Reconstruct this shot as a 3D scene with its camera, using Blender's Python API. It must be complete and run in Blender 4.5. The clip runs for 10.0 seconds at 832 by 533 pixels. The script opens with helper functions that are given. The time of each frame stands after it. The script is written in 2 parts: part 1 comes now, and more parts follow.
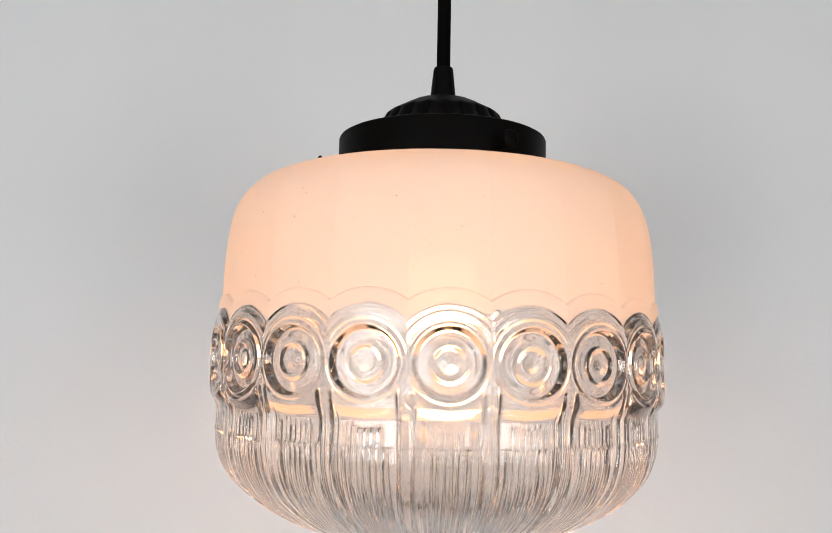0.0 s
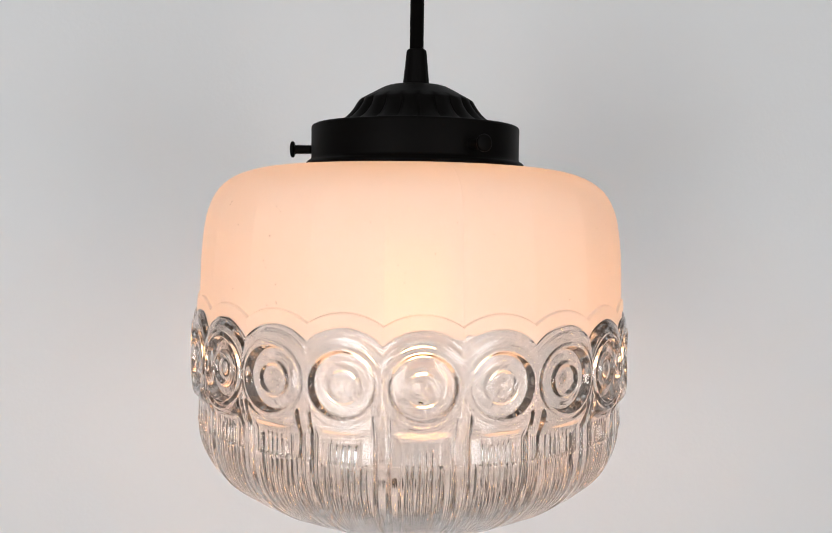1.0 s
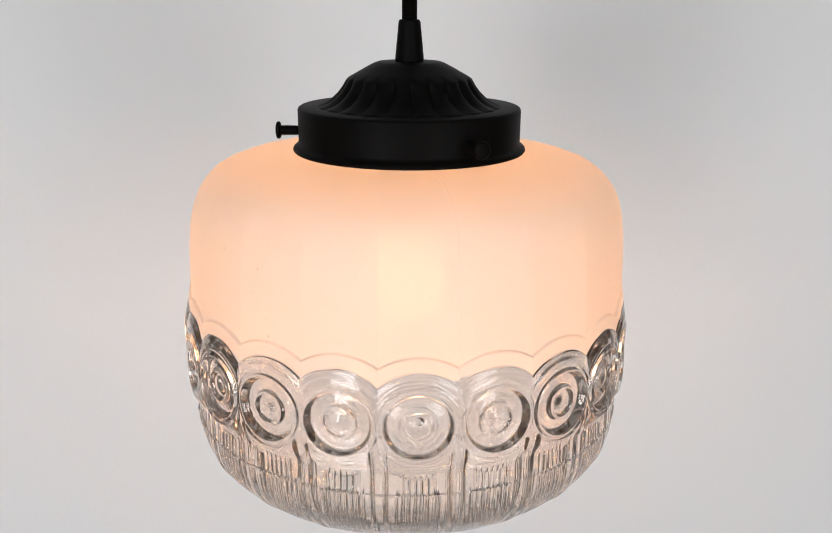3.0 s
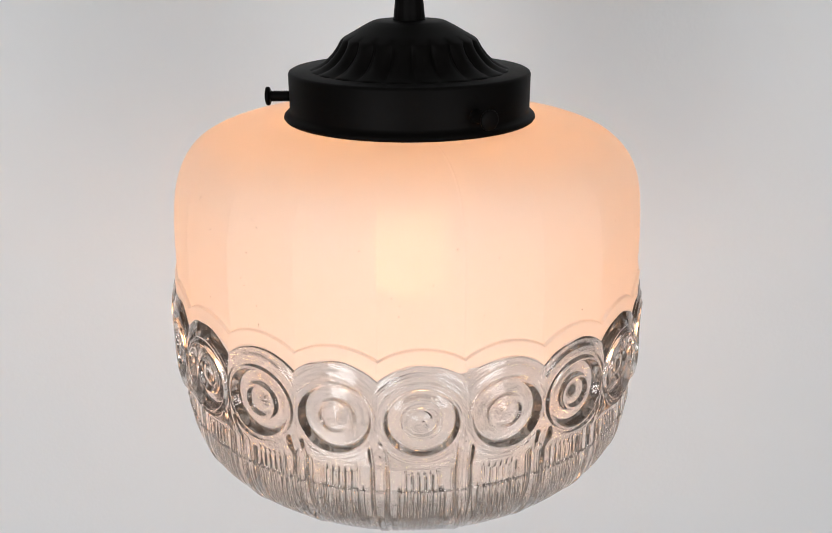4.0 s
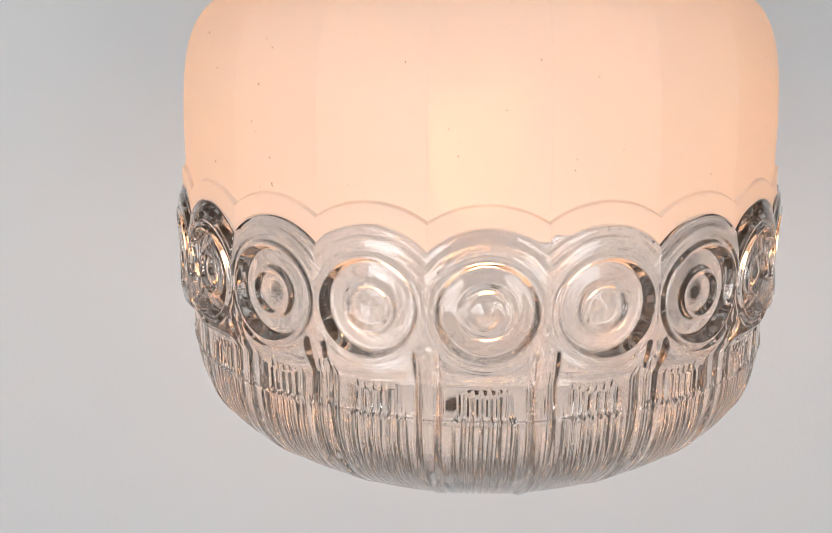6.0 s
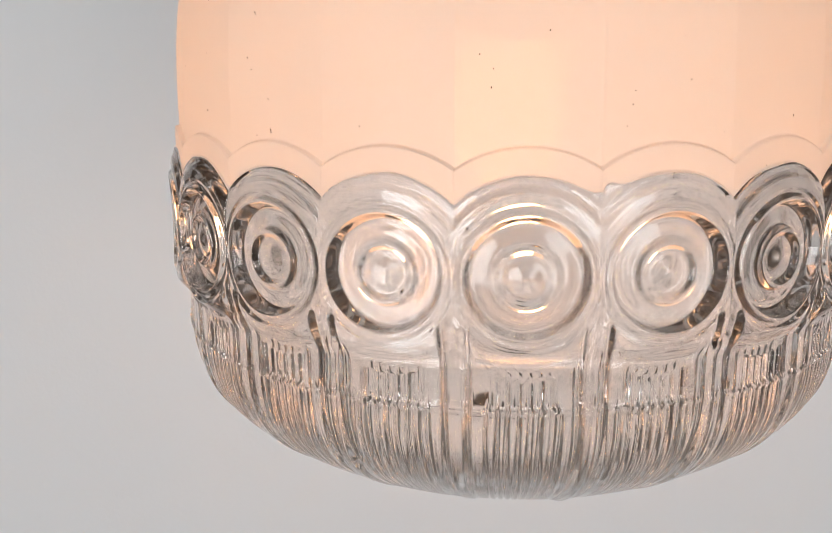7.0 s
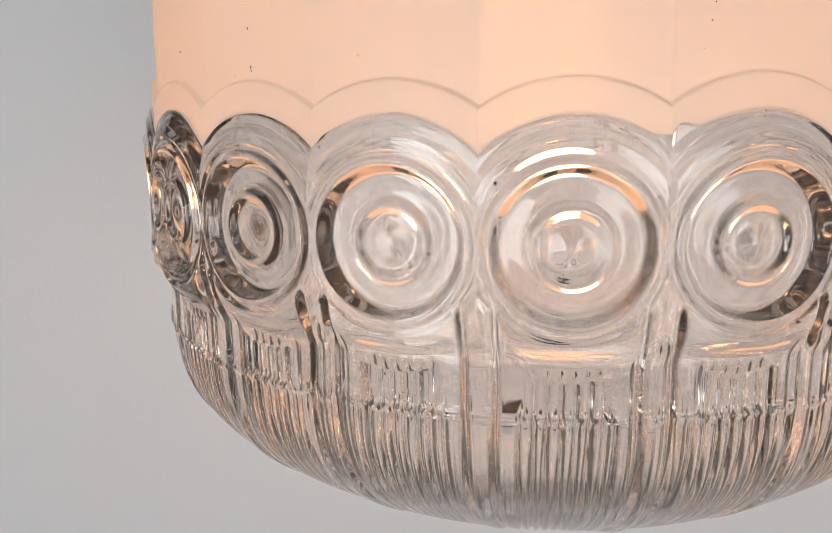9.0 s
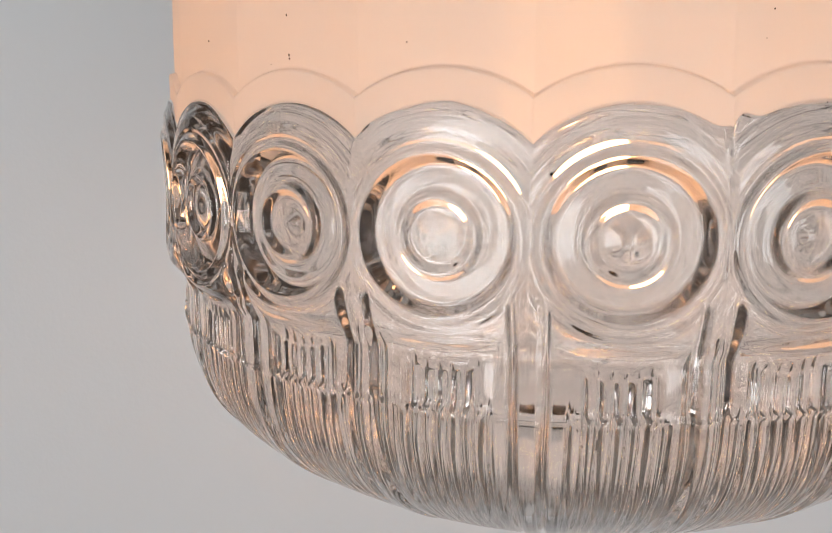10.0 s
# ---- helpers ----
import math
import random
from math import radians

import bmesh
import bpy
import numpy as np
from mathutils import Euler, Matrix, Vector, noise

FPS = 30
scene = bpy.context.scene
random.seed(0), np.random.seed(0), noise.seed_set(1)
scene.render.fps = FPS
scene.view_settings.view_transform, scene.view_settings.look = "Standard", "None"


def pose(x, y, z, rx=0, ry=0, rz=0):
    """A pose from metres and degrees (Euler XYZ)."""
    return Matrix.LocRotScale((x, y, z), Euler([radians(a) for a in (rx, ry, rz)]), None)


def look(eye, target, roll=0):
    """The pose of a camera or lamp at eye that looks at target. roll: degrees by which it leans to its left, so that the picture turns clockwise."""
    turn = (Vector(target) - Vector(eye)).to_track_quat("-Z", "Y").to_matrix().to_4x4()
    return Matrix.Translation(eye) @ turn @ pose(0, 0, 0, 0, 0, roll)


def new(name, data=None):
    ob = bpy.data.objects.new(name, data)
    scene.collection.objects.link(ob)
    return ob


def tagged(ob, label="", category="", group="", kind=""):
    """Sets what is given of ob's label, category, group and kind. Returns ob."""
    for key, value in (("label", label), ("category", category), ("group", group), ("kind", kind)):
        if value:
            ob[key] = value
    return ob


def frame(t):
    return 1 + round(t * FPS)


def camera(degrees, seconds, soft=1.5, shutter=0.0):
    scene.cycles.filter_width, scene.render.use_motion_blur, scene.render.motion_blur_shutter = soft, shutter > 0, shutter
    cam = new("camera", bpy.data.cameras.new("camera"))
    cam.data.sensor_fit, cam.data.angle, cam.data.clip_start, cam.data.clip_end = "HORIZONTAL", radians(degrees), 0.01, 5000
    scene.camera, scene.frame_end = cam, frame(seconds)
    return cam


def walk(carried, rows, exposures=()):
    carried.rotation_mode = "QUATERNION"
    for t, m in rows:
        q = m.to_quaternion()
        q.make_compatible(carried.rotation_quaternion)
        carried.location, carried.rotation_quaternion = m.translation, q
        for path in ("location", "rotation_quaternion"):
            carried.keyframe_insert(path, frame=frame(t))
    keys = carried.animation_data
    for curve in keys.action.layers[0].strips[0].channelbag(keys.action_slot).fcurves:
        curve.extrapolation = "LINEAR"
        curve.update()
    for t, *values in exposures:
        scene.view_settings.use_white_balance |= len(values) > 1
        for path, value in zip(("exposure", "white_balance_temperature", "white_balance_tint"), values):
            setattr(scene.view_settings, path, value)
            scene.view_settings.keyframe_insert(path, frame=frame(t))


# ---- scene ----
# ---- camera and walk ----
cam = camera(52.86, 10.0, soft=1.0)
ZC = 1.60            # height of the middle of the pressed rings on the shade
SIZE = 0.92          # metres for one unit of the path below
PATH = [
    (0.0, -0.0183, -0.4700, 0.0034, -0.69, 6.00, -1.13),
    (0.5, -0.0174, -0.4835, 0.0442, -1.77, 0.88, -0.93),
    (1.0, -0.0206, -0.4804, 0.0755, -2.58, -3.55, -0.85),
    (1.5, -0.0232, -0.4637, 0.1059, -2.74, -8.60, -0.77),
    (2.0, -0.0218, -0.4557, 0.1467, -3.45, -12.73, -0.84),
    (2.5, -0.0185, -0.4555, 0.1688, -3.33, -15.57, -0.66),
    (2.7, -0.0174, -0.4540, 0.1736, -2.67, -16.63, -0.55),
    (3.8, -0.0152, -0.4214, 0.1826, -2.57, -20.33, 0.05),
    (4.0, -0.0152, -0.4152, 0.1826, -2.55, -21.21, 0.10),
    (4.5, -0.0174, -0.4033, 0.1598, -2.10, -19.64, 0.10),
    (5.0, -0.0125, -0.3908, 0.1334, 0.35, -18.50, 0.66),
    (5.5, -0.0107, -0.3743, 0.1014, 1.34, -16.55, 0.30),
    (7.0, -0.0138, -0.3189, 0.0529, 3.62, -14.07, 0.80),
    (7.5, -0.0092, -0.3076, 0.0463, 3.68, -13.81, 0.66),
    (8.0, -0.0071, -0.2939, 0.0461, 4.50, -14.47, 1.25),
    (8.5, -0.0126, -0.2838, 0.0372, 4.86, -13.73, 1.42),
    (9.0, -0.0140, -0.2772, 0.0330, 5.49, -13.08, 1.07),
    (9.5, -0.0221, -0.2727, 0.0304, 4.62, -13.72, 1.17),
    (10.0, -0.0288, -0.2734, 0.0284, 3.81, -12.22, 0.42),
]
walk(cam, [(t, pose(SIZE * x, SIZE * y, ZC + SIZE * z, 90 + pitch, roll, yaw)) for t, x, y, z, yaw, pitch, roll in PATH],
     [(0.0, -0.06), (2.5, 0.0), (4.0, -0.03), (5.5, -0.09), (7.0, -0.22), (8.0, -0.30), (10.0, -0.44)])

# ---- world and light ----
scene.cycles.max_bounces, scene.cycles.transmission_bounces = 24, 24      # light passes many glass faces
world = bpy.data.worlds.new("sky")
world.use_nodes = True
scene.world = world
wt = world.node_tree
sky = wt.nodes.new("ShaderNodeTexSky")
sky.sky_type, sky.sun_disc = "NISHITA", False
sky.sun_elevation, sky.sun_rotation = radians(40), radians(180)
wt.links.new(sky.outputs[0], wt.nodes["Background"].inputs[0])
wt.nodes["Background"].inputs[1].default_value = 0.1

ROOM_X, ROOM_Y0, ROOM_Y1, ROOM_H = 2.4, -2.6, 0.387, 2.8
BAFFLE_X, BAFFLE_Y = 0.80, -0.10          # unseen dark returns beside the back wall, added for dark lines in the glass
WINDOWS = [(-1.50, 1.10, 0.65, 2.45), (1.50, 1.10, 0.65, 2.45)]   # middle x, width, sill, head


def window_light(name, x, w, z0, z1, watts, tint):
    lamp = bpy.data.lights.new(name, "AREA")
    lamp.shape, lamp.size, lamp.size_y, lamp.energy, lamp.color = "RECTANGLE", w, z1 - z0, watts, tint
    ob = new(name, lamp)
    ob.matrix_world = look((x, ROOM_Y0 + 0.02, (z0 + z1) / 2), (x, 0, (z0 + z1) / 2))
    return ob


WATTS = (51.0, 37.0)
for (x, w, z0, z1), watts in zip(WINDOWS, WATTS):
    window_light("window_daylight", x, w, z0, z1, watts, (0.945, 0.97, 1.0))

BULB_GLOW, BULB_TINT = 34.0, (1.0, 0.455, 0.185)


# ---- materials ----
def material(name):
    m = bpy.data.materials.new(name)
    m.use_nodes = True
    nt = m.node_tree
    return m, nt, nt.nodes["Principled BSDF"], nt.nodes["Material Output"]


def node(nt, kind, **values):
    n = nt.nodes.new(kind)
    for key, value in values.items():
        n.inputs[key.replace("_", " ")].default_value = value
    return n


def coords(nt):
    return nt.nodes.new("ShaderNodeTexCoord").outputs["Object"]


def mixed(nt, fac, a, b):
    n = nt.nodes.new("ShaderNodeMix")
    n.data_type = "RGBA"
    n.inputs["A"].default_value, n.inputs["B"].default_value = (*a, 1), (*b, 1)
    nt.links.new(fac, n.inputs["Factor"])
    return n.outputs["Result"]


def bumped(nt, height, strength, distance):
    n = nt.nodes.new("ShaderNodeBump")
    n.inputs["Strength"].default_value, n.inputs["Distance"].default_value = strength, distance
    nt.links.new(height, n.inputs["Height"])
    return n.outputs["Normal"]


def paint(name, low, high, rough, scale, fine, relief):
    m, nt, p, _ = material(name)
    c = coords(nt)
    big, small = node(nt, "ShaderNodeTexNoise", Scale=scale, Detail=3.0), node(nt, "ShaderNodeTexNoise", Scale=fine, Detail=4.0)
    for n in (big, small):
        nt.links.new(c, n.inputs["Vector"])
    nt.links.new(mixed(nt, big.outputs["Fac"], low, high), p.inputs["Base Color"])
    p.inputs["Roughness"].default_value = rough
    nt.links.new(bumped(nt, small.outputs["Fac"], 0.3, relief), p.inputs["Normal"])
    return m


WALL = paint("wall_paint", (0.76, 0.76, 0.765), (0.82, 0.815, 0.81), 0.75, 2.5, 260, 0.0006)
# Unseen ceiling, greyed down so that less fill light bounces from above.
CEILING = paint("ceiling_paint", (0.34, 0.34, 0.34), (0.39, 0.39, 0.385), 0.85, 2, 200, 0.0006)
# Unseen walls kept charcoal to cut bounced light and darken what the glass refracts.
DIM_WALL = paint("unseen_dark_wall", (0.026, 0.025, 0.024), (0.038, 0.036, 0.035), 0.75, 2.5, 260, 0.0006)
FLOOR = paint("floor_paint", (0.30, 0.255, 0.22), (0.38, 0.325, 0.28), 0.5, 3, 60, 0.001)


def black_metal():
    m, nt, p, _ = material("black_powder_coat")
    c = coords(nt)
    big, small = node(nt, "ShaderNodeTexNoise", Scale=30.0, Detail=4.0), node(nt, "ShaderNodeTexNoise", Scale=1800.0, Detail=2.0)
    for n in (big, small):
        nt.links.new(c, n.inputs["Vector"])
    nt.links.new(mixed(nt, big.outputs["Fac"], (0.0030, 0.0026, 0.0024), (0.0050, 0.0043, 0.0040)), p.inputs["Base Color"])
    r = nt.nodes.new("ShaderNodeMapRange")
    r.inputs["To Min"].default_value, r.inputs["To Max"].default_value = 0.42, 0.6
    nt.links.new(big.outputs["Fac"], r.inputs["Value"])
    nt.links.new(r.outputs["Result"], p.inputs["Roughness"])
    p.inputs["Specular IOR Level"].default_value = 0.05
    nt.links.new(bumped(nt, small.outputs["Fac"], 0.15, 0.0002), p.inputs["Normal"])
    return m


def clear_glass(name, rough):
    m, nt, p, out = material(name)
    c = coords(nt)
    wave, fine = node(nt, "ShaderNodeTexNoise", Scale=38.0, Detail=1.0), node(nt, "ShaderNodeTexNoise", Scale=420.0, Detail=2.0)
    for n in (wave, fine):
        nt.links.new(c, n.inputs["Vector"])
    add = nt.nodes.new("ShaderNodeMath")
    add.operation = "MULTIPLY_ADD"
    add.inputs[1].default_value = 0.008
    nt.links.new(fine.outputs["Fac"], add.inputs[0])
    nt.links.new(wave.outputs["Fac"], add.inputs[2])
    nt.links.new(bumped(nt, add.outputs[0], 0.13, 0.0012), p.inputs["Normal"])
    p.inputs["Base Color"].default_value = (1.0, 0.967, 0.938, 1)
    p.inputs["Transmission Weight"].default_value = 1.0
    p.inputs["Roughness"].default_value = rough
    p.inputs["IOR"].default_value = 1.5
    glow_veil = nt.nodes.new("ShaderNodeBsdfTranslucent")          # a faint added veil that catches bulb light and warms the glass
    glow_veil.inputs["Color"].default_value = (0.9, 0.88, 0.86, 1)
    veiled = nt.nodes.new("ShaderNodeMixShader")
    veiled.inputs["Fac"].default_value = 0.006
    nt.links.new(p.outputs[0], veiled.inputs[1])
    nt.links.new(glow_veil.outputs[0], veiled.inputs[2])
    nt.links.new(veiled.outputs[0], out.inputs["Surface"])
    return m


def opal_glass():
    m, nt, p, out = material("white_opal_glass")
    c = coords(nt)
    cloud = node(nt, "ShaderNodeTexNoise", Scale=16.0, Detail=3.0)
    nt.links.new(c, cloud.inputs["Vector"])
    tint = mixed(nt, cloud.outputs["Fac"], (0.91, 0.87, 0.82), (0.955, 0.92, 0.875))
    p.inputs["Roughness"].default_value = 0.38
    p.inputs["Specular IOR Level"].default_value = 0.25
    nt.links.new(tint, p.inputs["Base Color"])
    t = nt.nodes.new("ShaderNodeBsdfTranslucent")
    nt.links.new(tint, t.inputs["Color"])
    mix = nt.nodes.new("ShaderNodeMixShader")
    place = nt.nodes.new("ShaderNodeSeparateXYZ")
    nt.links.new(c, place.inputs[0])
    neck_glow = nt.nodes.new("ShaderNodeMapRange")              # added gradient: more translucent near the neck, building in a brighter top glow
    neck_glow.interpolation_type = "SMOOTHSTEP"
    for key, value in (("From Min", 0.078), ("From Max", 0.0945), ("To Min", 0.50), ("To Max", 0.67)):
        neck_glow.inputs[key].default_value = value
    nt.links.new(place.outputs["Z"], neck_glow.inputs["Value"])
    nt.links.new(neck_glow.outputs["Result"], mix.inputs["Fac"])
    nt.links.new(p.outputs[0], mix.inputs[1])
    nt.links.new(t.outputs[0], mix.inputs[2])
    haze = nt.nodes.new("ShaderNodeBsdfRefraction")
    haze.inputs["Roughness"].default_value, haze.inputs["IOR"].default_value = 0.26, 1.02
    thin = nt.nodes.new("ShaderNodeMixShader")
    thin.inputs["Fac"].default_value = 0.09
    nt.links.new(mix.outputs[0], thin.inputs[1])
    nt.links.new(haze.outputs[0], thin.inputs[2])
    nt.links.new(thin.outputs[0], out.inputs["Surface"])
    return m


def glowing_bulb():
    m, nt, p, out = material("lit_frosted_bulb")
    e = nt.nodes.new("ShaderNodeEmission")
    e.inputs["Color"].default_value, e.inputs["Strength"].default_value = (*BULB_TINT, 1), BULB_GLOW
    nt.links.new(e.outputs[0], out.inputs["Surface"])
    return m


PORCELAIN = paint("white_porcelain", (0.80, 0.79, 0.77), (0.84, 0.83, 0.81), 0.25, 20, 200, 0.0001)
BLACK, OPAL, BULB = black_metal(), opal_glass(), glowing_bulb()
CLEAR, CLEAR_INSIDE = clear_glass("clear_pressed_glass", 0.015), clear_glass("clear_glass_inside", 0.085)     # the inner face is faintly matt


# ---- building helpers ----
def part(name, bm, mat, parent=None, label=""):
    me = bpy.data.meshes.new(name)
    bm.to_mesh(me)
    bm.free()
    me.materials.append(mat)
    ob = new(name, me)
    ob.parent = parent
    return tagged(ob, label)


def mesh_part(name, me, parent, label=""):
    ob = new(name, me)
    ob.parent = parent
    return tagged(ob, label)


def box(bm, x0, x1, y0, y1, z0, z1):
    r = bmesh.ops.create_cube(bm, size=1)
    bmesh.ops.transform(bm, matrix=Matrix.Translation(((x0 + x1) / 2, (y0 + y1) / 2, (z0 + z1) / 2)) @ Matrix.Diagonal((x1 - x0, y1 - y0, z1 - z0, 1)), verts=r["verts"])
    return r["verts"]


def turned(profile, steps, swell=None, sharp=0.6):
    """A turned solid: profile of (radius, height) from top to bottom; swell(angle, i) adds to the radius."""
    bm = bmesh.new()
    rings = []
    for i, (r, z) in enumerate(profile):
        if r < 1e-6:
            rings.append([bm.verts.new((0, 0, z))])
            continue
        ring = []
        for k in range(steps):
            a = 2 * math.pi * k / steps
            q = r + (swell(a, i) if swell else 0)
            ring.append(bm.verts.new((q * math.cos(a), q * math.sin(a), z)))
        rings.append(ring)
    for a, b in zip(rings, rings[1:]):
        for k in range(steps):
            j = (k + 1) % steps
            if len(a) == 1:
                bm.faces.new((a[0], b[k], b[j]))
            elif len(b) == 1:
                bm.faces.new((a[k], b[0], a[j]))
            else:
                bm.faces.new((a[k], b[k], b[j], a[j]))
    for f in bm.faces:
        f.smooth = True
    for e in bm.edges:
        if len(e.link_faces) == 2 and e.calc_face_angle(0) > sharp:
            e.smooth = False
    bmesh.ops.recalc_face_normals(bm, faces=bm.faces)
    return bm


# ---- the room ----
def setting(name, bm, mat, label, category):
    return tagged(part(name, bm, mat, None), label, category, kind="structure")


bm = bmesh.new()
box(bm, -BAFFLE_X - 0.12, BAFFLE_X + 0.12, ROOM_Y1, ROOM_Y1 + 0.12, 0, ROOM_H)
setting("wall_north", bm, WALL, "smooth matt pale grey wall behind the hanging lamp", "wall")
# unseen side walls, with dark returns added close to the lamp to shape its refractions
for name, side in (("wall_west", -1), ("wall_east", 1)):
    bm = bmesh.new()
    for x0, x1, y0, y1 in ((BAFFLE_X, BAFFLE_X + 0.12, BAFFLE_Y, ROOM_Y1), (BAFFLE_X + 0.12, ROOM_X, BAFFLE_Y, BAFFLE_Y + 0.12), (ROOM_X, ROOM_X + 0.12, ROOM_Y0, BAFFLE_Y + 0.12)):
        box(bm, min(side * x0, side * x1), max(side * x0, side * x1), y0, y1, 0, ROOM_H)
    setting(name, bm, DIM_WALL, "unseen charcoal side wall with added returns that darken the glass", "wall")
bm = bmesh.new()
y0, y1 = ROOM_Y0 - 0.12, ROOM_Y0
xs = [-ROOM_X - 0.12] + [v for x, w, *_ in WINDOWS for v in (x - w / 2, x + w / 2)] + [ROOM_X + 0.12]
for i in range(0, len(xs), 2):
    box(bm, xs[i], xs[i + 1], y0, y1, 0, ROOM_H)
for x, w, z0, z1 in WINDOWS:
    box(bm, x - w / 2, x + w / 2, y0, y1, 0, z0)
    box(bm, x - w / 2, x + w / 2, y0, y1, z1, ROOM_H)
setting("wall_south", bm, DIM_WALL, "unseen wall with two window openings, charcoal to cut bounced light", "wall")
bm = bmesh.new()
box(bm, -ROOM_X - 0.12, ROOM_X + 0.12, y0, ROOM_Y1 + 0.12, -0.1, 0)
setting("floor", bm, FLOOR, "plain light brown floor", "floor")
bm = bmesh.new()
box(bm, -ROOM_X - 0.12, ROOM_X + 0.12, y0, ROOM_Y1 + 0.12, ROOM_H, ROOM_H + 0.1)
setting("ceiling", bm, CEILING, "plain matt pale grey unseen ceiling, toned to hold down fill light", "ceiling")


# ---- the pendant lamp ----
PANELS = 21
HALF = math.pi / PANELS
R_RING = 0.1104
PITCH = 2 * math.pi * R_RING / PANELS
RIB = 0.0026                              # width of one pressed rib
RHO_PAINT, RHO_STEP = 0.0232, 0.0295      # radii of the two scallop arcs round each ring's middle

# outer outline of the shade below the relief: height, radius
OUTLINE = np.array([(0.1085, 0.0496), (0.1010, 0.0496), (0.0965, 0.0500), (0.0945, 0.0515), (0.0937, 0.0550), (0.0935, 0.0590), (0.0931, 0.0680), (0.0919, 0.0770), (0.0898, 0.0855), (0.0862, 0.0932), (0.0802, 0.0997), (0.0712, 0.1041), (0.0600, 0.1064),
                    (0.0450, 0.1077), (0.0250, 0.1082), (0.0000, 0.1085), (-0.0250, 0.1088), (-0.0360, 0.1088), (-0.0435, 0.1077), (-0.0510, 0.1049),
                    (-0.0580, 0.0998), (-0.0642, 0.0928), (-0.0703, 0.0838), (-0.0758, 0.0733), (-0.0806, 0.0612), (-0.0833, 0.0480), (-0.0842, 0.0330), (-0.0845, 0.0160), (-0.0846, 0.0020)])


def arc_outline(samples):
    """The outline as a smooth curve: a function of its arc length, resampled."""
    p = OUTLINE[:, ::-1]
    pts = []
    n = len(p)
    for i in range(n - 1):
        a, b, c, d = p[max(i - 1, 0)], p[i], p[i + 1], p[min(i + 2, n - 1)]
        for u in np.linspace(0, 1, 24, endpoint=False):
            pts.append(0.5 * (2 * b + (c - a) * u + (2 * a - 5 * b + 4 * c - d) * u * u + (3 * b - a - 3 * c + d) * u ** 3))
    pts.append(p[-1])
    pts = np.array(pts)
    s = np.concatenate([[0], np.cumsum(np.hypot(*np.diff(pts, axis=0).T))])
    return s, pts


ARC_S, ARC_P = arc_outline(24)
S_MID = float(np.interp(0.0, -ARC_P[:, 1], ARC_S))       # arc length at the rings' middle height
S_END = float(ARC_S[-1])


def ease(a, b, x):
    u = np.clip((x - a) / (b - a), 0, 1)
    return u * u * (3 - 2 * u)


def ridge(x, at, width):
    return np.exp(-((x - at) / width) ** 2)


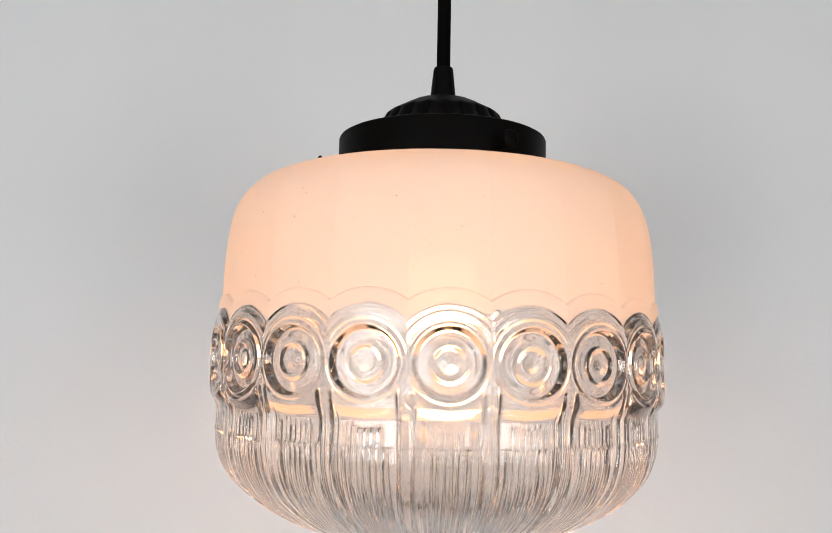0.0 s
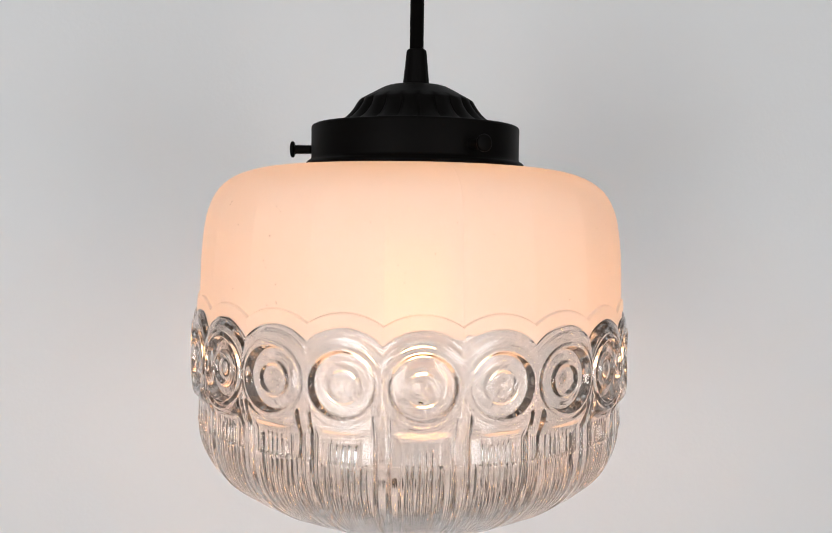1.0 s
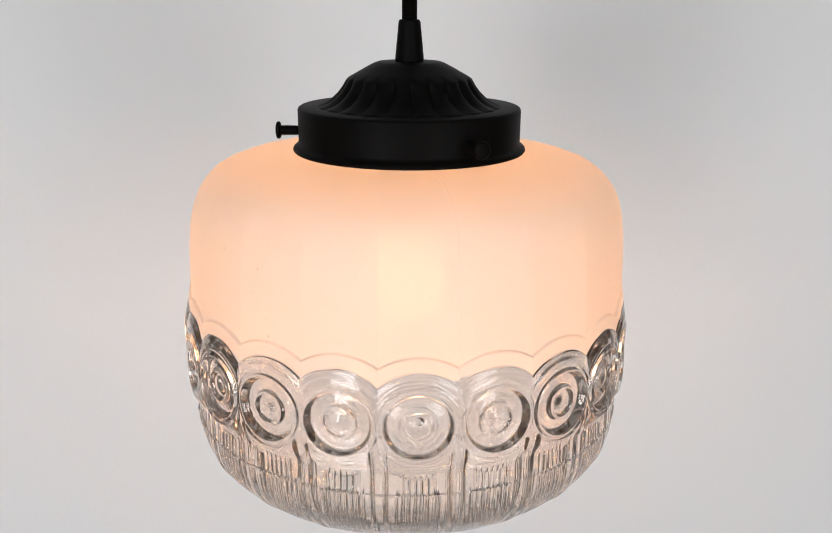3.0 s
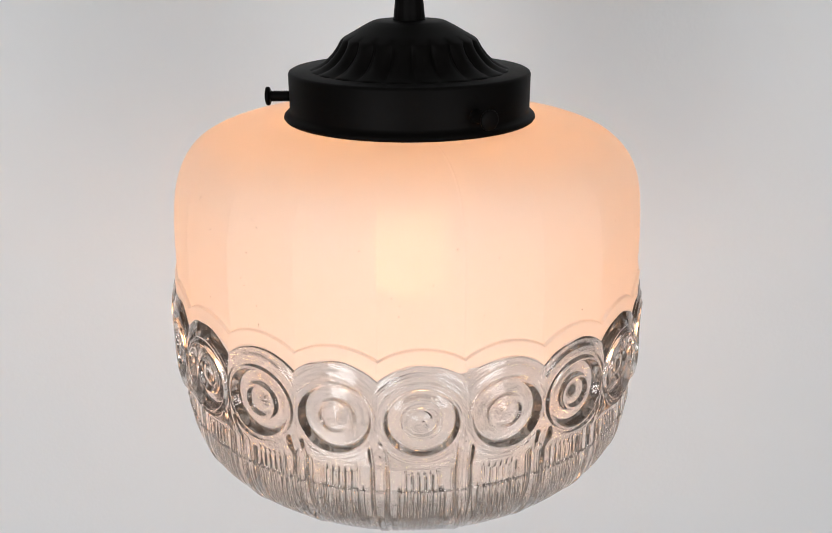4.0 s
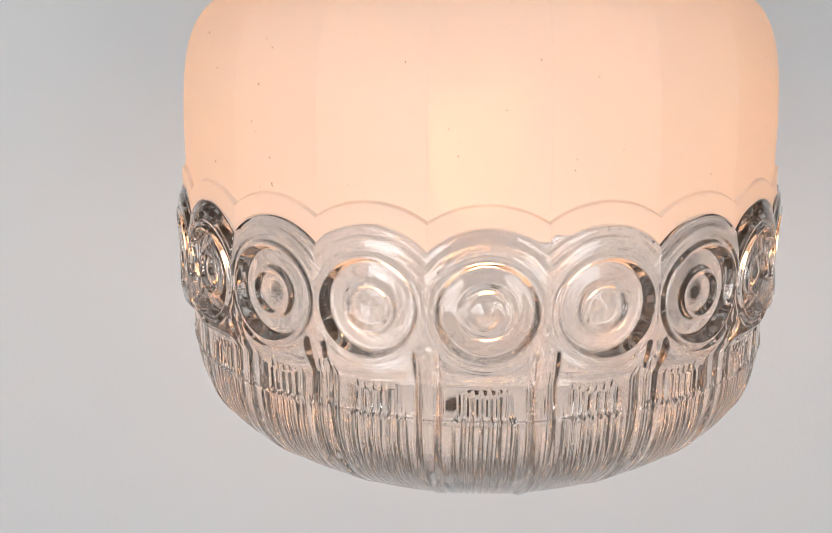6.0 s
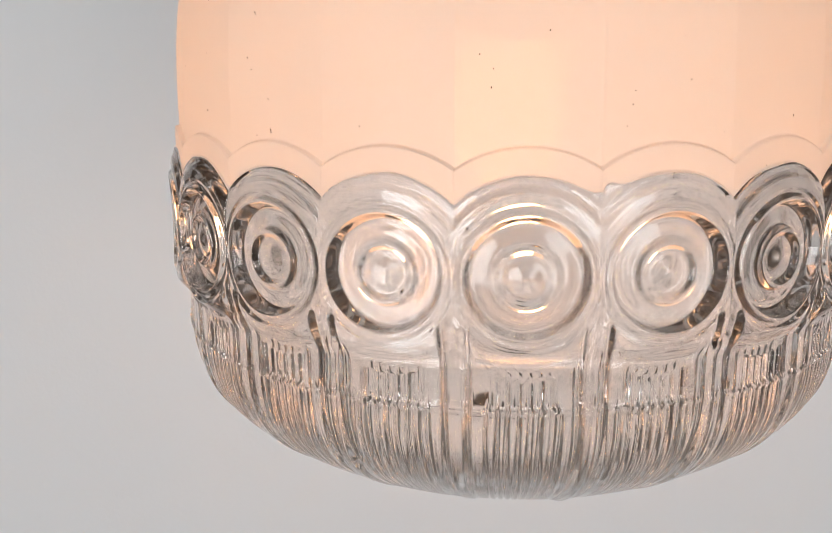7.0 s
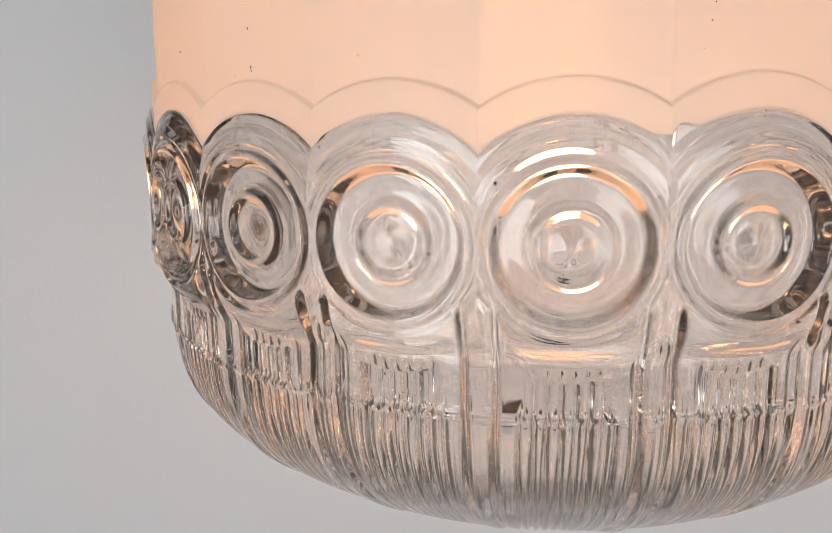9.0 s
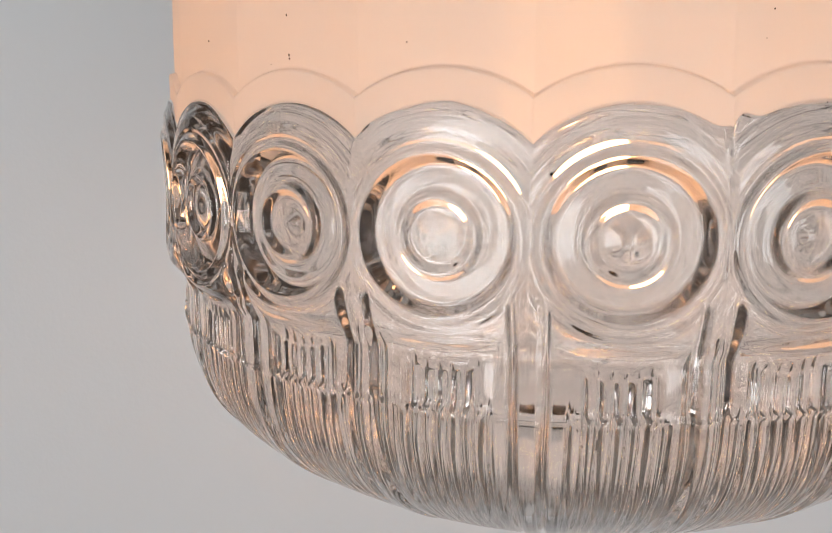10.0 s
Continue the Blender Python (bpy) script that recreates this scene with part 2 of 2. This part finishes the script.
def relief(u, s, panel):
    """Height of the pressed pattern: u metres across the panel from its middle, s metres up (+) or down (-) from the rings' middle."""
    rho = np.hypot(u, s)
    other = np.hypot(PITCH - np.abs(u), s)
    near = np.minimum(rho, other)
    h = np.zeros_like(rho)
    upper = ease(-0.016, -0.012, s)
    # a flat scalloped terrace, and on it a rounded collar that falls off towards the paint line
    h += 0.0014 * (1 - ease(RHO_STEP - 0.0005, RHO_STEP + 0.0001, near)) * ease(-0.023, -0.019, s)
    h += (0.0006 * (1 - ease(RHO_PAINT - 0.0006, RHO_PAINT + 0.0002, near)) + 0.0016 * (1 - ease(0.0162, RHO_PAINT + 0.0004, near))) * ease(-0.021, -0.017, s)
    h += 0.00025 * ridge(near, 0.0196, 0.0009) * upper
    # the ringed bull's eye: a button, an inner ring, a round trough and a raised rim
    at, to = (0.0, 0.0050, 0.0069, 0.0086, 0.0125, 0.0146, 0.0164), (-0.0014, -0.0025, -0.0012, -0.0024, -0.0028, 0.0006, 0.0)
    for r0, r1, h0, h1 in zip(at, at[1:], to, to[1:]):
        w = ease(r0, r1, rho)
        h += (h1 - h0) * w
    h += to[0] + 0.0007 * np.clip(1 - (rho / 0.0125) ** 2, 0, 1)
    h -= 0.0004 * ridge(rho, 0.0164, 0.0006)
    # smooth swag under each ring
    swag = ease(0.0166, 0.0180, rho) * (1 - ease(0.0195, 0.0228, rho)) * ease(0.004, -0.006, s) * (1 - ease(0.0125, 0.0145, np.abs(u)))
    h += 0.0004 * swag
    # a flat post between two grooves where the panels meet
    edge = PITCH / 2 - np.abs(u)
    post = ease(-0.0095, -0.0125, s)
    sway = 0.00022 * np.sin(s * 70 + panel * 2.1) + 0.00006 * np.sin(s * 260 + panel * 4.7)
    h += post * (0.0004 * (1 - ease(0.0014, 0.0022, edge)) - 0.0016 * ridge(edge + sway, 0.0030, 0.00065))
    # combed ribs, narrow above the mould ring and running on below it
    top = -0.0238 - 0.0016 * (1 - (u / 0.0075) ** 2)
    comb = ease(0.0003, -0.0006, s - top)
    inside = 1 - ease(0.0076, 0.0082, np.abs(u))
    below = ease(-0.0330, -0.0337, s)

    def hollow(x, gap, power):
        """0 on the crown of each round rib, 1 in the crease beside it."""
        return np.abs(2 * ((x / gap + 0.5) % 1 - 0.5)) ** power

    crease = hollow(u + sway, RIB, 2.4)
    number = np.round((u + sway) / RIB)
    h -= comb * inside * (0.0002 + 0.0008 * crease) * (1 - below)
    deep = 0.0010 * (1 + 0.25 * np.sin(panel * 3.3 + number * 2.4))
    h -= below * deep * crease * (1 - ease(0.0094, 0.0104, np.abs(u)))
    h += 0.0005 * ridge(s, -0.0333, 0.0005)
    # pits where the creases cross the mould ring
    pit = hollow(u + sway, RIB, 9.0)
    h -= 0.0009 * ridge(s, -0.0337, 0.0007) * pit * inside
    # little pressed pearls along the mould ring
    h += 0.0002 * ridge(s, -0.0333, 0.0009) * (1 - pit) * (np.abs(u) < 0.0095)
    return h


# angles of the mesh columns, counted from the front: fine on the panels that face the room, coarser behind
COLUMN_ANGLES = np.concatenate([k * 2 * HALF - HALF + np.arange(n) * (2 * HALF / n) for k in range(PANELS) for n in [200 if min(k, PANELS - k) <= 5 else 80]])


def shade_surface(s_top, rows_upper, rows_lower):
    """Grid of points (rows x columns) over the outer face; the row 'cut' runs exactly along the scalloped paint line."""
    th = COLUMN_ANGLES
    local = (th + HALF) % (2 * HALF) - HALF
    panel = np.floor((th + HALF) / (2 * HALF)).astype(int) % PANELS
    u = local * R_RING
    cut = np.sqrt(np.maximum(RHO_PAINT ** 2 - u ** 2, 0))
    rng = np.random.default_rng(4)
    cut = cut + np.interp(th, np.linspace(0, 2 * math.pi, 90), rng.normal(0, 0.00025, 90), period=2 * math.pi)
    off = (th - HALF + math.pi) % (2 * math.pi) - math.pi      # the mould seam spoils the paint line beside it
    cut = cut + 0.0030 * np.exp(-((off * R_RING - 0.0012) / 0.0026) ** 2)
    S = np.vstack([S_MID - s_top + (cut - (S_MID - s_top)) * w for w in rows_upper] + [cut + (-(S_END - S_MID) - cut) * w for w in rows_lower])
    U = np.broadcast_to(u, S.shape)
    arc = S_MID - S
    r = np.interp(arc, ARC_S, ARC_P[:, 0])
    z = np.interp(arc, ARC_S, ARC_P[:, 1])
    dr, dz = np.gradient(ARC_P[:, 0], ARC_S), np.gradient(ARC_P[:, 1], ARC_S)
    tr, tz = np.interp(arc, ARC_S, dr), np.interp(arc, ARC_S, dz)
    nr, nz = -tz, tr
    nr, nz = np.where(nr < 0, -nr, nr), np.where(nr < 0, -nz, nz)
    # slightly flattened panels on the white part
    facet = 0.38 * (math.cos(HALF) / np.cos(local) - 1 + 0.5 * (1 - math.cos(HALF))) * ease(0.0, 0.03, S) * ease(0.1, 0.075, z)
    fade = ease(0.040, 0.068, r)                              # the ribs run out on the flat bottom
    shrink = np.clip(r / R_RING, 0.03, 1)
    jit = np.random.default_rng(7).normal(0, 1, (PANELS, 4))
    h = relief(U + 0.00012 * jit[panel, 0], S + 0.00015 * jit[panel, 1], panel) * np.where(S < -0.036, fade * shrink, 1)
    h = h * (1 + 0.06 * jit[panel, 2])
    # one mould seam
    seam = np.where(S > cut, 0.00006, 0.00028) * np.exp(-(((th - HALF + math.pi) % (2 * math.pi) - math.pi) * R_RING / 0.0005) ** 2)
    r = r * (1 + facet) + nr * (h + seam)
    z = z + nz * (h + seam)
    a = th - math.pi / 2
    return np.stack([r * np.cos(a), r * np.sin(a), z], -1)


def sheet(grid, faces, verts, flip=False):
    """Append a closed-round grid to a vertex and face list. Returns the index of its first vertex."""
    base = sum(len(v) for v in verts)
    rows, cols = grid.shape[:2]
    verts.append(grid.reshape(-1, 3))
    i = np.arange(rows - 1)[:, None] * cols
    k = np.arange(cols)[None]
    j = (k + 1) % cols
    q = np.stack([i + k, i + cols + k, i + cols + j, i + j], -1).reshape(-1, 4) + base
    faces.append(q[:, ::-1] if flip else q)
    return base


def ring_join(a, b, cols, faces, flip=False):
    k = np.arange(cols)
    j = (k + 1) % cols
    q = np.stack([a + k, b + k, b + j, a + j], -1)
    faces.append(q[:, ::-1] if flip else q)


def grid_mesh(name, verts, faces, mat):
    v, f = np.concatenate(verts), np.concatenate(faces)
    me = bpy.data.meshes.new(name)
    me.vertices.add(len(v))
    me.vertices.foreach_set("co", v.astype(np.float32).ravel())
    me.loops.add(f.size)
    me.loops.foreach_set("vertex_index", f.astype(np.int32).ravel())
    me.polygons.add(len(f))
    me.polygons.foreach_set("loop_start", np.arange(len(f), dtype=np.int32) * 4)
    me.polygons.foreach_set("use_smooth", np.ones(len(f), dtype=bool))
    me.materials.append(mat)
    me.update(calc_edges=True)
    return me


lamp = tagged(new("pendant_lamp"), "lit pendant lamp, ringed clear glass, white opal top, black cap", "pendant lamp")
lamp.location = (0, 0, ZC)
w_up = np.concatenate([np.linspace(0, 0.66, 28, endpoint=False), np.linspace(0.66, 0.91, 12, endpoint=False), np.linspace(0.91, 1, 50)])
w_lo = np.concatenate([np.linspace(0, 0.35, 145, endpoint=False), np.linspace(0.35, 0.65, 45, endpoint=False), np.linspace(0.65, 1, 18)])
outer = shade_surface(0.0, w_up, w_lo)
cut = len(w_up) - 1
N = len(COLUMN_ANGLES)

# the white coat: a thin skin on the glass, from the neck down to the scalloped paint line
def behind(rows, thick):
    r = np.hypot(rows[..., 0], rows[..., 1])
    t = np.gradient(np.stack([r, rows[..., 2]], -1), axis=0)
    t /= np.maximum(np.linalg.norm(t, axis=-1, keepdims=True), 1e-9)
    nr, nz = -t[..., 1], t[..., 0]
    q = (r - thick * nr) / r
    return np.stack([rows[..., 0] * q, rows[..., 1] * q, rows[..., 2] - thick * nz], -1)


def smooth_skin(grid, thick):
    """A plain skin behind a patterned one: the outline set inwards, at the same heights along the curve."""
    r, z = np.hypot(grid[..., 0], grid[..., 1]), grid[..., 2]
    a = np.arctan2(grid[..., 1], grid[..., 0])
    i = np.clip(np.searchsorted(-ARC_P[:, 1], -z), 0, len(ARC_P) - 1)
    base_r = np.minimum(ARC_P[i, 0], r)
    tr, tz = np.gradient(ARC_P[:, 0], ARC_S)[i], np.gradient(ARC_P[:, 1], ARC_S)[i]
    rr, zz = base_r + thick * tz, z - thick * tr
    return np.stack([rr * np.cos(a), rr * np.sin(a), zz], -1)


shade = new("glass_shade")
shade.parent = lamp
shade.location, shade.rotation_euler = (-0.0010, 0, 0), (0, 0, radians(0.5))
tagged(shade, "pressed glass drum shade, white above and clear below")
white = outer[: cut + 1]
keep = np.unique(np.concatenate([np.linspace(0, 40, 16), np.linspace(40, cut, 14)]).astype(int))
inner_white = behind(white, 0.0004)[keep]
verts, faces = [], []
a = sheet(white, faces, verts)
b = sheet(inner_white, faces, verts, True)
ring_join(a, b, N, faces, True)
ring_join(a + cut * N, b + (len(keep) - 1) * N, N, faces)
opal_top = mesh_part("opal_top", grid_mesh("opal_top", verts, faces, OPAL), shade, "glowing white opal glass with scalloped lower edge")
# the bare glass below the paint line
clear = outer[cut:]
verts, faces = [], []
a = sheet(clear, faces, verts)
keep = np.unique(np.linspace(0, clear.shape[0] - 1, 48).astype(int))
in_clear = smooth_skin(clear[keep], 0.0042)
b = sheet(in_clear, faces, verts, True)
rows = clear.shape[0]
ring_join(a, b, N, faces, True)
ring_join(a + (rows - 1) * N, b + (len(keep) - 1) * N, N, faces)
bowl_mesh = grid_mesh("clear_bowl", verts, faces, CLEAR)
bowl_mesh.materials.append(CLEAR_INSIDE)
bowl_mesh.polygons.foreach_set("material_index", np.repeat([0, 1, 0], [len(faces[0]), len(faces[1]), 2 * N]).astype(np.int32))
clear_bowl = mesh_part("clear_bowl", bowl_mesh, shade, "clear pressed glass with bull's-eye rings and combed ribs")
clear_bowl.visible_shadow = False

# black cap: band with rolled lip, fluted dome
band = [(0.0400, 0.1150), (0.0528, 0.1150), (0.0537, 0.1145), (0.0541, 0.1136), (0.0541, 0.0985), (0.0544, 0.0972), (0.0556, 0.0966), (0.0566, 0.0957), (0.0569, 0.0948), (0.0564, 0.0940),
        (0.0552, 0.0938), (0.0535, 0.0942), (0.0525, 0.0960), (0.0522, 0.1100), (0.0500, 0.1135), (0.0400, 0.1138)]
cap = part("fitter_cap", turned(band, 160, sharp=0.9), BLACK, lamp, "matt black metal fitter cap")
dome = [(0.0, 0.1362), (0.0150, 0.1360), (0.0168, 0.1354), (0.0200, 0.1338), (0.0250, 0.1310), (0.0292, 0.1287), (0.0300, 0.1278), (0.0306, 0.1262), (0.0318, 0.1240), (0.0340, 0.1212), (0.0368, 0.1186),
        (0.0398, 0.1168), (0.0425, 0.1157), (0.0440, 0.1152), (0.0444, 0.1146), (0.0, 0.1146)]


def flutes(a, i):
    if not 6 <= i <= 13:
        return 0.0
    depth = (0.0012, 0.0022, 0.0028, 0.0030, 0.0029, 0.0027, 0.0022, 0.0016)[i - 6]
    return depth * (abs(math.cos(11 * a)) ** 0.7 - 0.72)


part("fluted_dome", turned(dome, 288, flutes, sharp=1.2), BLACK, cap, "fluted black dome")
grip = [(0.0, 0.1553), (0.0042, 0.1553), (0.0049, 0.1549), (0.0051, 0.1540), (0.0068, 0.1372), (0.0071, 0.1362), (0.0071, 0.1355), (0.0, 0.1355)]
part("strain_relief", turned(grip, 48, lambda a, i: 0.00012 * math.cos(16 * a) if 2 < i < 6 else 0, sharp=0.7), BLACK, cap, "tapered black cord grip")


def thumb_screw(angle, z):
    bm = turned([(0.0, 0.0), (0.0028, 0.0), (0.0028, 0.0006), (0.0016, 0.0008)] + [(0.0021 + 0.00045 * (i % 2), 0.0010 + 0.00038 * i) for i in range(22)] + [(0.0017, 0.0096), (0.0, 0.0096)], 24, sharp=0.9)
    knob = turned([(0.0, 0.0116), (0.0030, 0.0116), (0.0038, 0.0113), (0.0041, 0.0108), (0.0041, 0.0101), (0.0037, 0.0096), (0.0, 0.0094)], 40, lambda a, i: 0.00014 * math.cos(20 * a) if i in (2, 3, 4) else 0, sharp=0.9)
    m = Matrix.Translation((0.0538 * math.cos(angle), 0.0538 * math.sin(angle), z)) @ Matrix.Rotation(angle, 4, "Z") @ Matrix.Rotation(math.pi / 2, 4, "Y")
    for b in (bm, knob):
        bmesh.ops.transform(b, matrix=m, verts=b.verts)
    screw = part("thumb_screw", bm, BLACK, lamp, "threaded black thumb screw")
    part("screw_head", knob, BLACK, screw, "knurled black screw head")


SCREW = math.radians(177)
for i in range(3):
    thumb_screw(SCREW + 2 * math.pi / 3 * i, 0.1027)

cord = [(0.0, ROOM_H - ZC), (0.0036, ROOM_H - ZC), (0.0036, 0.1540), (0.0, 0.1540)]
part("cord", turned(cord, 32, sharp=0.7), BLACK, lamp, "straight black fabric cord")

bulb = [(0.0, 0.004), (0.006, 0.0047), (0.0115, 0.0073), (0.0155, 0.0115), (0.0178, 0.0170), (0.0185, 0.0230), (0.0183, 0.0310), (0.0176, 0.0400), (0.0166, 0.0480), (0.0158, 0.0535), (0.0, 0.0535)]
bulb_globe = part("bulb", turned(bulb, 48, sharp=1.5), BULB, lamp, "lit warm white bulb")
part("bulb_neck", turned([(0.0, 0.0700), (0.0135, 0.0700), (0.0146, 0.0640), (0.0160, 0.0536), (0.0, 0.0536)], 48), PORCELAIN, bulb_globe, "white plastic bulb neck")
part("socket", turned([(0.0, 0.112), (0.0155, 0.112), (0.0165, 0.110), (0.0165, 0.078), (0.0150, 0.068), (0.0, 0.068)], 48), PORCELAIN, lamp, "white porcelain bulb socket")

# specks of black dirt fused into the shade
rng = random.Random(11)
bm = bmesh.new()
flecks = [(-0.40, 0.0115, 0.00042)] + [(rng.uniform(-3.5, 3.5), rng.uniform(0.016, 0.075), rng.uniform(0.00010, 0.00022)) for _ in range(46)]
def settle(bm, k, z, size):
    """A fleck on the shade's outer face, k panels round from the front one."""
    a = k * 2 * HALF - math.pi / 2
    w = (k + 0.5) % 1 - 0.5
    up = S_MID - float(np.interp(-z, -ARC_P[:, 1], ARC_S))
    r = float(np.interp(-z, -ARC_P[:, 1], ARC_P[:, 0])) + float(relief(np.array([w * PITCH]), np.array([up]), 0)[0]) + 0.00005
    v = bmesh.ops.create_icosphere(bm, subdivisions=1, radius=size)["verts"]
    m = Matrix.Translation((r * math.cos(a), r * math.sin(a), z)) @ Matrix.Rotation(a, 4, "Z") @ Matrix.Diagonal((0.4, rng.uniform(0.7, 1.3), rng.uniform(0.7, 1.6), 1))
    bmesh.ops.transform(bm, matrix=m, verts=v)


for k, z, size in flecks:
    settle(bm, k, z, size)
tagged(part("dirt_specks", bm, BLACK, shade, "tiny black specks in the glass"), kind="stuff")
DUST = paint("pale_dust", (0.75, 0.73, 0.70), (0.82, 0.80, 0.77), 0.8, 50, 400, 0.0001)
bm = bmesh.new()
for _ in range(170):
    settle(bm, rng.uniform(-4, 4), rng.uniform(-0.045, 0.02), rng.uniform(0.00005, 0.00011))
tagged(part("dust_specks", bm, DUST, shade, "tiny pale dust specks on the glass"), kind="stuff")
